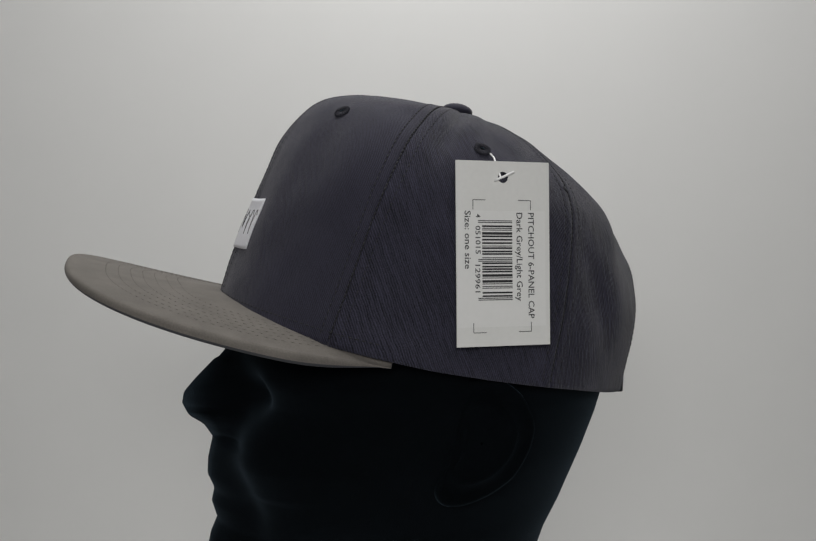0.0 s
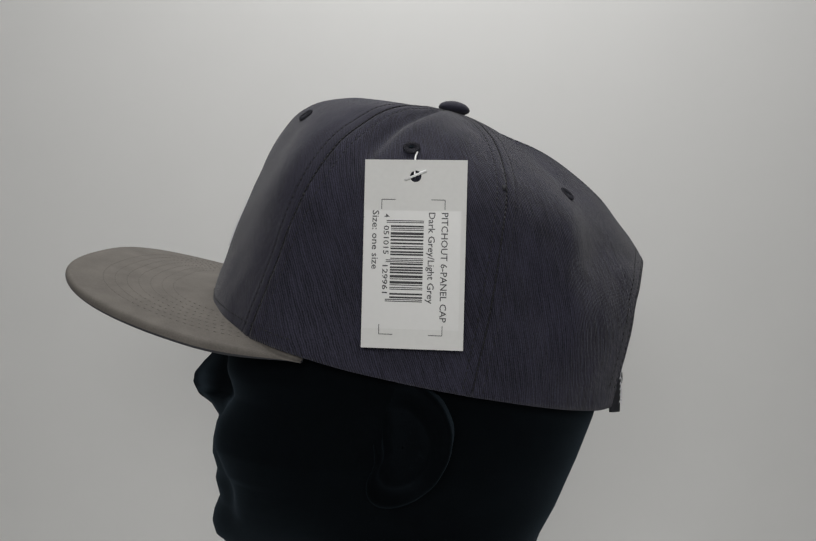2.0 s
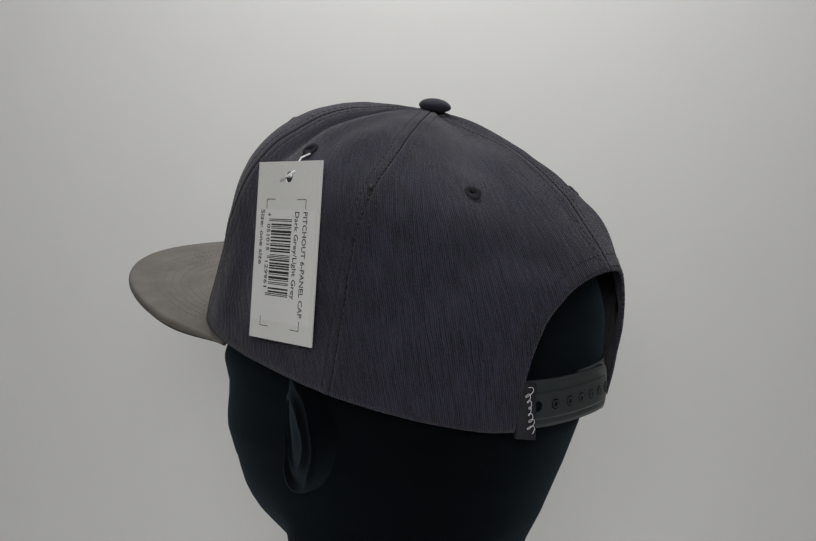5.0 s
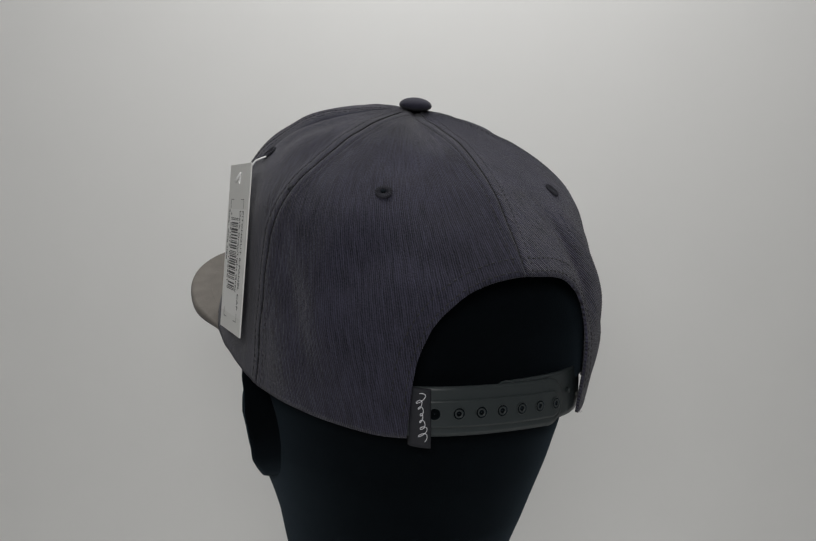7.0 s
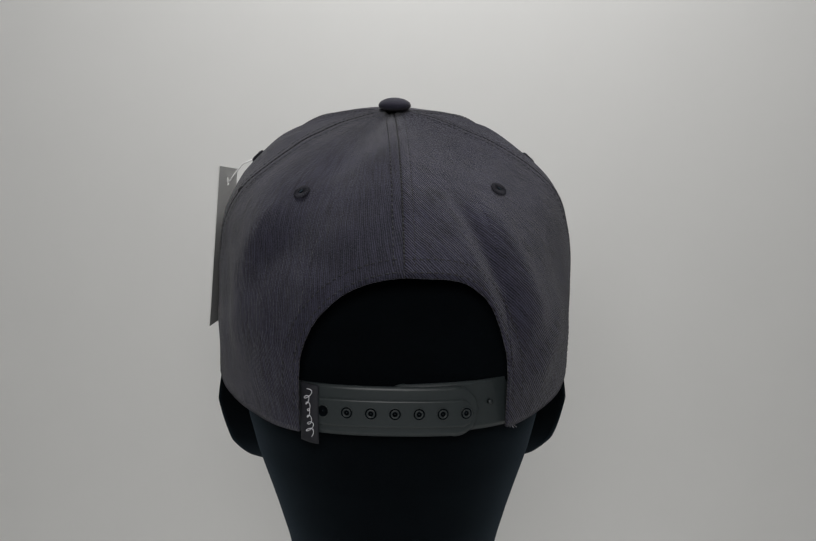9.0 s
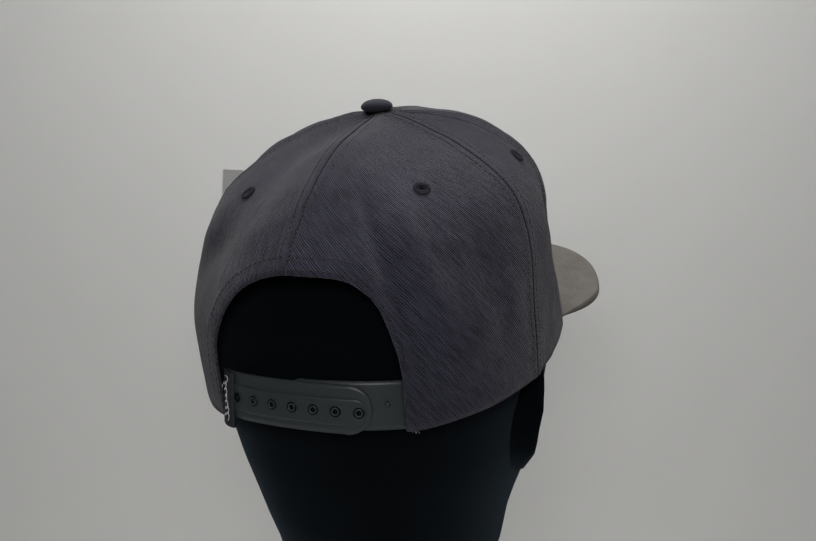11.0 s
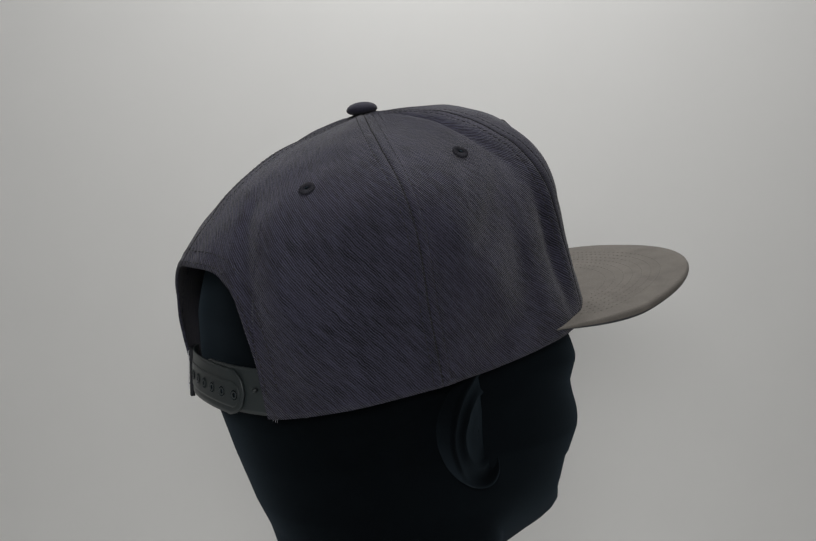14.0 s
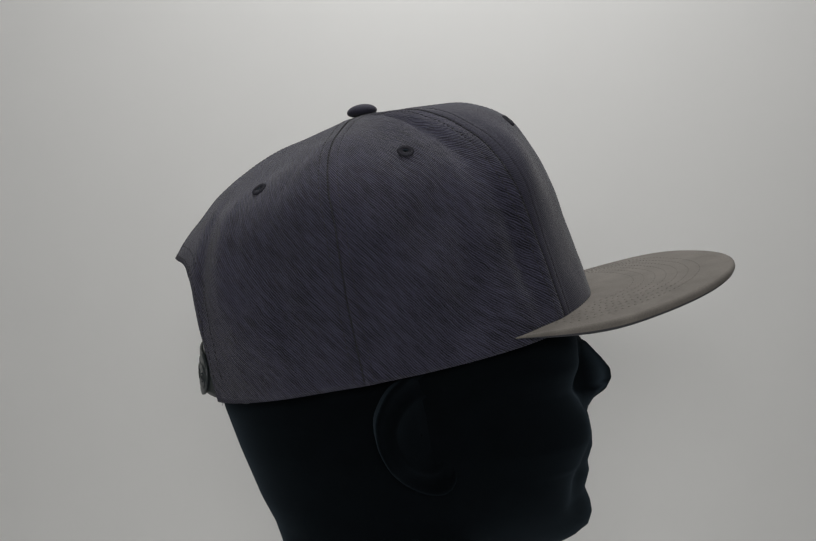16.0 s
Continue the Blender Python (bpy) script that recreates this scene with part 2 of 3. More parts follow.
def crown(az, s):
    """Points of the crown's smooth form, at azimuths in degrees and fractions of the way from button to edge."""
    az, s = np.broadcast_arrays(np.asarray(az, float), np.asarray(s, float))
    fa = np.clip((az + 180) * 2, 0, 719.999)
    fs = np.clip(s * (SN - 1), 0, SN - 1.001)
    i, j = fa.astype(int), fs.astype(int)
    u, w = (fa - i)[..., None], (fs - j)[..., None]
    q = (1 - u) * ((1 - w) * _table[i, j] + w * _table[i, j + 1]) + u * ((1 - w) * _table[i + 1, j] + w * _table[i + 1, j + 1])
    a = np.radians(az)
    x, z = q[..., 0] * np.sin(a), q[..., 1]
    # the cap sits a little higher on its right
    z = z + 0.0085 * (x + 0.09) * np.clip((0.335 - z) / 0.08, 0, 1)
    return np.stack([x, BUTTON_Y + q[..., 0] * np.cos(a), z], -1)


def crown_normal(az, s):
    e = 0.012
    da = crown(np.clip(az + 1.5, -180, 180), s) - crown(np.clip(az - 1.5, -180, 180), s)
    s2 = np.clip(s, 0.03, 0.985)
    ds = crown(az, s2 + e) - crown(az, s2 - e)
    n = np.cross(da, ds)
    return n / np.maximum(np.linalg.norm(n, axis=-1, keepdims=True), 1e-9)


ARCH_RIGHT = np.array([(0, 0.20), (149.2, 0.20), (150.0, 0.238), (151.2, 0.254), (152.4, 0.263), (154.8, 0.275), (157.0, 0.284), (160.0, 0.2915), (162.4, 0.295), (167, 0.298), (180, 0.2995)])
ARCH_LEFT = np.array([(0, 0.20), (150.6, 0.20), (151.4, 0.236), (152.4, 0.252), (153.4, 0.262), (154.8, 0.269), (157, 0.277), (160, 0.284), (163.2, 0.2895), (169, 0.2955), (175.5, 0.2985), (180, 0.2995)])


def edge(az):
    """Fraction of the profile at which the crown ends: the brim line, or the rear opening's arch."""
    q = profile(float(az))
    table = ARCH_RIGHT if az >= 0 else ARCH_LEFT
    z = np.interp(abs(az), table[:, 0], table[:, 1])
    if abs(az) > 157:
        r = min(4.0, abs(az) - 157)
        z = sum(np.interp(abs(az) + r * k / 3, table[:, 0], table[:, 1]) for k in (-3, -2, -1, 0, 1, 2, 3)) / 7
    if q[-1, 1] >= z:
        return 1.0
    below = np.where(q[:, 1] < z)[0]
    k = int(below[0])
    return (k - (z - q[k, 1]) / (q[k - 1, 1] - q[k, 1])) / (SN - 1)


def seam_front(s):
    return np.interp(s, (0, 0.25, 0.55, 0.8, 1), (60, 57, 51, 44.5, 40))


def seam_side(s):
    return np.interp(s, (0, 0.35, 0.6, 0.8, 1), (120.5, 112.8, 106.0, 102.2, 97.3))


def folds(az, s, side):
    """Soft folds and dents of the worn cloth, in metres along the normal."""
    d = np.zeros_like(az)

    def dent(a0, s0, a1, s1, wide, depth):
        # a crease from (a0, s0) to (a1, s1); 1 of s is about 150 mm, 1 degree about 1.6 mm
        p, q = np.array([a0 * 1.6, s0 * 150]), np.array([a1 * 1.6, s1 * 150])
        x, y = az * 1.6, s * 150
        t = np.clip(((x - p[0]) * (q[0] - p[0]) + (y - p[1]) * (q[1] - p[1])) / np.dot(q - p, q - p), 0, 1)
        r = np.hypot(x - p[0] - t * (q[0] - p[0]), y - p[1] - t * (q[1] - p[1]))
        fade = np.sin(np.pi * np.clip(t, 0.02, 0.98)) ** 0.6
        return -depth * np.exp(-(r / wide) ** 2) * fade / 1000

    d += dent(76, 0.10, 60, 0.52, 5, 4.2 if side > 0 else 3.2) + dent(88, 0.16, 72, 0.44, 8, -1.4)
    if side > 0:
        d += dent(62, 0.30, 58, 0.78, 14, -1.8)
        d += dent(55, 0.58, 47, 0.97, 4.5, 4.0) + dent(64, 0.58, 56, 0.95, 6, -2.0)
        d += dent(48, 0.40, 44, 0.66, 13, -2.6)
        d += dent(128, 0.42, 84, 0.48, 24, -2.4)
        d += dent(163, 0.45, 147, 0.84, 5, 3.0) + dent(152, 0.46, 138, 0.82, 6, -1.8)
        d += dent(90, 0.74, 68, 0.50, 8, 2.3) + dent(97, 0.58, 70, 0.88, 8, -2.2) + dent(90, 0.98, 62, 0.88, 6, 1.8)
        d += dent(130, 0.56, 116, 0.90, 9, 1.9) + dent(142, 0.9, 112, 0.70, 8, -1.4)
    else:
        d += dent(160, 0.02, 146, 0.82, 27, 3.9) * (1 - np.exp(-((180 - az) / 7.0) ** 2))
        d += dent(84, 0.46, 84, 0.86, 16, 2.4) + dent(104, 0.26, 88, 0.42, 13, -1.9)
        d += dent(62, 0.66, 52, 0.97, 9, 1.2) + dent(88, 0.94, 50, 0.91, 4.5, 2.4) + dent(72, 0.6, 62, 0.9, 8, -1.0)
        d += dent(152, 0.52, 126, 0.70, 9, 2.0) + dent(138, 0.42, 122, 0.84, 9, -1.7)
        d += dent(110, 0.60, 124, 0.90, 8, 1.9) + dent(160, 0.62, 150, 0.80, 8, -1.0)
    return d


def surface(az, s, lift=0.0):
    """The crown with its folds, lift metres proud."""
    az, s = np.broadcast_arrays(np.asarray(az, float), np.asarray(s, float))
    d = np.where(az >= 0, folds(np.abs(az), s, 1), folds(np.abs(az), s, -1))
    fs = seam_front(s)
    ss = seam_side(s)
    p = crown(az, s)
    width = np.maximum(np.hypot(p[..., 0], p[..., 1] - BUTTON_Y), 0.004)
    for c in (0.0, fs, ss, 180.0 + 0 * s):
        off = np.radians(np.abs(np.abs(az) - c)) * width
        d = d - 0.0005 * np.exp(-(off / 0.0006) ** 2) + 0.00045 * np.clip((0.0068 - off) / 0.0018, 0, 1)
        d = d - 0.00035 * np.exp(-((off - 0.0046) / 0.0008) ** 2)
    jit = np.array([noise.noise(Vector(q) * 28) + 0.6 * noise.noise(Vector(q) * 61) for q in p.reshape(-1, 3)]).reshape(d.shape)
    return p + (d + lift + 0.0010 * jit)[..., None] * crown_normal(az, s)


cap = thing("baseball_cap", "dark grey cotton six-panel snapback cap with flat light grey visor", "cap")


def panel(lo, hi, cols, mat, angle, label):
    near = np.array([0.0035, 0.007, 0.011, 0.016, 0.023, 0.032, 0.043, 0.050, 0.056, 0.062, 0.070, 0.080, 0.090, 0.100])
    w = np.unique(np.round(np.r_[np.linspace(0, 1, cols)[[0, -1]], near, 1 - near, np.linspace(0.115, 0.885, cols)], 5))
    if hi == "back":
        w = np.unique(np.r_[w, np.interp(np.linspace(148, 160, 26), (97, 180), (0, 1))])
    rows = 64
    v = np.linspace(0.035, 1, rows)

    def azimuth(s, w):
        a = seam_front(s) if lo == "front_seam" else seam_side(s) if lo == "side_seam" else 0 * s
        b = seam_side(s) if hi == "side_seam" else 180 + 0 * s if hi == "back" else seam_front(s)
        return a + (b - a) * w

    made = []
    for sign in (1, -1):
        ends = []
        for x in w:
            e = 1.0
            if hi == "back":
                for _ in range(12):
                    e = edge(sign * float(azimuth(np.array(e), x)))
            ends.append(e)
        S = v[:, None] * np.array(ends)[None, :]
        A = azimuth(S, w[None, :])
        A = np.clip(A, 0.02, 179.98) * sign
        outer = surface(A, S)
        inner = outer - 0.0014 * crown_normal(A, S)
        u = (np.radians(np.abs(A)) - np.radians(A[:1, A.shape[1] // 2].mean())) * 0.098
        t = -S * 0.188
        ca, sa = math.cos(math.radians(angle[sign])), math.sin(math.radians(angle[sign]))
        # right and left panels are mirrored, so u runs rightwards as seen from outside
        uu = -u * sign
        uv = np.stack([uu * ca + t * sa, -uu * sa + t * ca], -1)
        if sign < 0:
            outer, inner, uv = outer[:, ::-1], inner[:, ::-1], uv[:, ::-1]
        vv, ff, uvs = shell(outer, inner, uv)
        made.append(part("panel", vv, ff, mat[sign], cap, label, uvs))
    return made


panel("centre", "front_seam", 44, {1: SMOOTH, -1: SMOOTH}, {1: 50, -1: 30}, "stiff dark grey cotton front panel")
panel("front_seam", "side_seam", 52, {1: TWILL, -1: LEFT_TWILL}, {1: 44, -1: 22}, "dark grey twill side panel")
panel("side_seam", "back", 64, {1: TWILL, -1: LEFT_TWILL}, {1: 44, -1: 10}, "dark grey twill rear panel")


# ---------------------------------------------------------------- visor
def visor_z(x, y):
    return 0.2820 + 0.2600 * (y - 0.108) + 0.30 * (y - 0.108) ** 2 + 0.054 * x - 0.58 * x * x + 0.0002


def visor_outline(u, grow=0.0):
    """A point of the visor's outer edge, u from -1 (its left corner) to 1."""
    a = u * math.pi / 2
    cx, cy = math.sin(a), math.cos(a)
    x = (0.0987 + grow) * math.copysign(abs(cx) ** (2 / 3.03), cx)
    y = 0.0444 + (0.1346 + grow) * abs(cy) ** (2 / 3.03)
    return x + 0.0073 - 0.022 * (y - 0.05), y - 0.0004


def visor_point(u, f):
    """A point of the visor's upper face: u along its width, f from the crown (0) to the outer edge (1)."""
    ox, oy = visor_outline(u)
    az = math.degrees(math.atan2(ox, oy - BUTTON_Y))
    p = crown(az, 1.0)
    ix, iy = float(p[0]) * 0.965, BUTTON_Y + (float(p[1]) - BUTTON_Y) * 0.965
    t = min(1.0, max(0.0, (abs(u) - 0.84) / 0.16))
    t = t ** 3
    ox, oy = ox + (ix * 1.02 - ox) * t, oy + (BUTTON_Y + (iy - BUTTON_Y) * 1.02 - oy) * t
    x, y = ix + (ox - ix) * f, iy + (oy - iy) * f
    return x, y, visor_z(x, y) + (0.0034 if u < 0 else 0.0034 - 0.0024 * min(1.0, u / 0.4)) * (1 - f) ** 2


def visor():
    us = np.sin(np.linspace(-1, 1, 121) * math.pi / 2) * 0.6 + np.linspace(-1, 1, 121) * 0.4
    rows = 26
    th = 0.0054
    top = [[visor_point(float(u), k / (rows - 1)) for u in us] for k in range(rows)]
    top = np.array(top)
    taper = np.array([1 - 0.88 * min(1.0, max(0.0, (abs(u) - 0.86) / 0.14)) ** 3 for u in us])
    drop = (th * taper)[:, None] * np.array([0, 0, 1.0])
    bot = top - drop[None]
    # the rolled outer edge
    e, e1 = top[-1], top[-2]
    out = (e - e1) / np.maximum(np.linalg.norm(e - e1, axis=1, keepdims=True), 1e-6)
    n = 8
    edge_rows = []
    for i in range(1, n):
        a = math.pi * i / n
        edge_rows.append(e + out * (0.0026 * math.sin(a) * taper)[:, None] - drop * (0.5 - 0.5 * math.cos(a)))
    upper = np.concatenate([top, np.array(edge_rows[:5])])
    lower = np.concatenate([np.array(edge_rows[4:]), bot[::-1]])
    m = len(us)

    def sheet(g, flip):
        v = g.reshape(-1, 3)
        f = []
        for i in range(g.shape[0] - 1):
            for j in range(m - 1):
                q = (i * m + j, i * m + j + 1, (i + 1) * m + j + 1, (i + 1) * m + j)
                f.append(q if flip else q[::-1])
        return v, f

    v, f = sheet(upper, False)
    rows_all = upper.shape[0]
    for j in (0, m - 1):
        loop = [i * m + j for i in range(rows_all)]
        f.append(tuple(loop if j else loop[::-1]))
    ob = part("visor", v, f, BRIM, cap, "flat light grey cotton visor with rows of stitching", v[:, :2].copy())
    v, f = sheet(lower, False)
    part("underside", v, f, UNDER, ob, "dark visor underside")
    # concentric rows of stitches
    bits = []
    for row in range(7):
        d = 0.0165 + row * 0.0061
        last = None
        for k in range(0, 1500):
            u = -0.93 + 1.86 * k / 1499
            o, i = Vector(visor_point(u, 1.0)), Vector(visor_point(u, 0.0))
            f = 1 - d / max((o - i).length, 1e-6)
            if f < 0.10:
                last = None
                continue
            q = Vector(visor_point(u, f))
            if last is None:
                last = q
            elif (q - last).length > 0.0038:
                along = (q - last).normalized()
                a, b = last + along * 0.0004, last + along * 0.0022
                bits.append(tube([a, (a + b) / 2 + Vector((0, 0, 0.0001)), b], 0.00019, 5))
                last = q
    v, f = merge(bits)
    st = part("stitching", v, f, BRIM_THREAD, ob, "rows of grey visor stitching")
    tagged(st, kind="stuff")


visor()


# ---------------------------------------------------------------- button, eyelets, seams
def button():
    bm = bmesh.new()
    bmesh.ops.create_uvsphere(bm, u_segments=40, v_segments=20, radius=1.0)
    for q in bm.verts:
        x, y, z = q.co
        q.co = Vector((x * 0.0087, y * 0.0087, z * 0.0042 if z > 0 else z * 0.0032))
    ob = part_bm("button", bm, SMOOTH, cap, "cloth-covered top button")
    ob.matrix_local = pose(0, BUTTON_Y - 0.001, 0.3825, 9, 0, 0)


button()


def frame_at(az, s, lift):
    p = surface(np.array([az]), np.array([s]), lift)[0]
    n = Vector(crown_normal(np.array([az]), np.array([s]))[0])
    up = Vector((0, 0, 1))
    x = up.cross(n).normalized()
    y = n.cross(x)
    m = Matrix.Identity(4)
    for i, c in enumerate((x, y, n)):
        m.col[i][:3] = c
    m.translation = p
    return m


def eyelet(az, s):
    ring = []
    n = 40
    for k in range(n):
        a = 2 * math.pi * k / n
        # overcast stitches round the rim
        for j in range(8):
            b = 2 * math.pi * j / 8
            r = 0.0026 + (0.0013 + 0.00035 * (k % 2)) * math.cos(b)
            ring.append((r * math.cos(a), r * math.sin(a), (0.00075 + 0.0003 * (k % 2)) * math.sin(b)))
    faces = []
    for k in range(n):
        for j in range(8):
            faces.append((k * 8 + j, ((k + 1) % n) * 8 + j, ((k + 1) % n) * 8 + (j + 1) % 8, k * 8 + (j + 1) % 8))
    ob = part("eyelet", ring, faces, EYELET, cap, "stitched ventilation eyelet", smooth=False)
    ob.matrix_local = frame_at(az, s, 0.0004)
    # a solid black disc paints the shade of the opening
    hole = [(0.0013 * math.cos(2 * math.pi * k / 20), 0.0013 * math.sin(2 * math.pi * k / 20), z) for z in (0.00025, -0.0006) for k in range(20)]
    hf = [tuple(range(20)), tuple(range(39, 19, -1))] + [(k, 20 + k, 20 + (k + 1) % 20, (k + 1) % 20) for k in range(20)]
    part("hole", hole, hf, VELVET, ob, "black disc for the shaded eyelet opening")


def find_s(az, z):
    q = profile(float(az))
    k = int(np.where((q[:, 1] < z) & (np.arange(SN) > 30))[0][0])
    return (k - (z - q[k, 1]) / (q[k - 1, 1] - q[k, 1])) / (SN - 1)


for _sgn in (1, -1):
    eyelet(24.4 * _sgn, find_s(24.4, 0.3757))
    eyelet(82 if _sgn > 0 else -77, find_s(80 if _sgn > 0 else 77, 0.356))
    eyelet(142 * _sgn, find_s(142, 0.337))


def stitch_line(points, gap=0.0030, length=0.0021, radius=0.00034):
    pts = [Vector(p) for p in points]
    out, acc, last = [], 0.0, pts[0]
    for q in pts[1:]:
        if (q - last).length > gap:
            d = (q - last).normalized()
            a, b = last + d * 0.0003, last + d * length
            out.append(tube([a, b], radius, 5))
            last = q
    return out


def seams():
    s = np.linspace(0.06, 0.995, 900)
    for name, az in (("front", lambda s: 0.05 + 0 * s), ("fr", seam_front), ("sd", seam_side), ("bk", lambda s: 179.9 + 0 * s)):
        for sign in ((1, -1) if name in ("fr", "sd") else (1,)):
            top = s if name != "bk" else s[s < edge(179.9) - 0.02]
            bits = []
            rad = np.maximum(np.hypot(*(crown(az(top) * sign, top)[:, :2] - [0, BUTTON_Y]).T), 0.006)
            # two stitch rows, and a middle dashed line that darkens the groove as shade
            for off in (0.0046, -0.0046, 0.0001):
                a = az(top) * sign + np.degrees(off / rad)
                a = (a + 180) % 360 - 180
                keep = rad > 0.012
                bits += stitch_line(surface(a[keep], top[keep], 0.00035 if abs(off) < 0.001 else 0.00006), *((0.0023, 0.0021, 0.00036) if abs(off) < 0.001 else (0.0030, 0.0021, 0.00030 if off > 0 else 0.00022)))
            v, f = merge(bits)
            part("seam_stitching_and_shade", v, f, THREAD, cap)
    # two rows along the rear opening and one along the lower edge
    for lift in (0.0024, 0.0085):
        bits = []
        for sign in (1, -1):
            azs = np.concatenate([np.linspace(179.9, 160, 260), np.linspace(160, 150.0 if sign > 0 else 151.4, 340)])
            line = []
            for a in azs:
                line.append((a * sign, edge(a * sign)))
            q = surface(np.array([l[0] for l in line]), np.array([l[1] for l in line]))
            tang = np.gradient(q, axis=0)
            tang /= np.linalg.norm(tang, axis=1, keepdims=True)
            n = crown_normal(np.array([l[0] for l in line]), np.array([min(l[1], 0.98) for l in line]))
            inward = np.cross(n, tang)
            inward *= np.sign(inward[0, 2])
            # step inward along the cloth itself, so that the row follows its folds
            a = np.array([l[0] for l in line])
            e = np.array([l[1] for l in line])
            pa = (crown(a - 0.2 * sign, e - 0.004) - crown(a - 0.6 * sign, e - 0.004)) / (0.4 * sign)
            ps = (crown(a, e - 0.002) - crown(a, e - 0.012)) / 0.010
            aa, ab, bb = (pa * pa).sum(1), (pa * ps).sum(1), (ps * ps).sum(1)
            ra, rb = (pa * inward).sum(1) * lift, (ps * inward).sum(1) * lift
            det = aa * bb - ab * ab
            a = a + (ra * bb - rb * ab) / det
            e = np.minimum(e + (rb * aa - ra * ab) / det, 0.999)
            q = surface(sign * np.clip(np.abs(a), 100, 179.95), e, -0.00006)
            bits += stitch_line(q)
        v, f = merge(bits)
        part("arch_stitching", v, f, THREAD, cap)
    for sign in (1, -1):
        a = np.linspace(1, 52, 500)
        v, f = merge(stitch_line(surface(a * sign, 0.968 + 0 * a, -0.0001)))
        part("edge_stitching", v, f, THREAD, cap)


seams()


def wear():
    """A small snag on a seam and a few frayed ends at the rear corner."""
    s0 = find_s(-108, 0.3372)
    a0 = -float(seam_side(np.array(s0))) + 1.0
    disc = [(0.0011 * math.cos(2 * math.pi * k / 12), 0.0016 * math.sin(2 * math.pi * k / 12), z) for z in (0.0003, -0.0006) for k in range(12)]
    faces = [tuple(range(12)), tuple(range(23, 11, -1))] + [(k, 12 + k, 12 + (k + 1) % 12, (k + 1) % 12) for k in range(12)]
    ob = part("snag", disc, faces, BLACK_LABEL, cap, "small dark snag in the seam")
    ob.matrix_local = frame_at(a0, s0, 0.0002)
    rng = random.Random(3)
    for k in range(5):
        a = 146.5 + rng.random() * 1.6
        p = Vector(crown(a, 1.0))
        d = Vector((rng.uniform(-1, 1), rng.uniform(-0.8, 0.2), rng.uniform(-1, -0.2))) * 0.0014
        v, f = tube([p + Vector((0, 0, 0.001)), p + d * 0.5, p + d + Vector((rng.uniform(-1, 1), 0, rng.uniform(-1, 1))) * 0.0005], 0.00009, 5)
        part("loose_thread", v, f, FRAY, cap, "pale frayed thread end")


wear()


# ---------------------------------------------------------------- rear strap and labels
def strap_y(x):
    if abs(x) > 0.05:
        return -0.1015 + 0.95 * (abs(x) - 0.05)
    return -0.1160 + 3.0 * x * x + 1120 * x ** 4


def band(x0, x1, zlo, zhi, out, thick, name, round_end=0, slope=0.0):
    """A curved plastic strip behind the rear opening; the end may be rounded."""
    n, m = 60, 12
    outer, inner = np.zeros((m, n, 3)), np.zeros((m, n, 3))
    for j, x in enumerate(np.linspace(x0, x1, n)):
        h = (zhi - zlo) / 2
        c = (zhi + zlo) / 2 + slope * x
        if round_end:
            d = (x1 - x) if round_end > 0 else (x - x0)
            if d < h:
                h = math.sqrt(max(h * h - (h - d) ** 2, 1e-8)) + 0.0003
        nx, ny = 10.8 * x, -1.0
        l = math.hypot(nx, ny)
        for i in range(m):
            z = c - h + 2 * h * i / (m - 1)
            outer[i, j] = (x + nx / l * out, strap_y(x) + ny / l * out, z)
            inner[i, j] = (x + nx / l * (out - thick), strap_y(x) + ny / l * (out - thick), z)
    v, f, _ = shell(outer, inner)
    return v, f


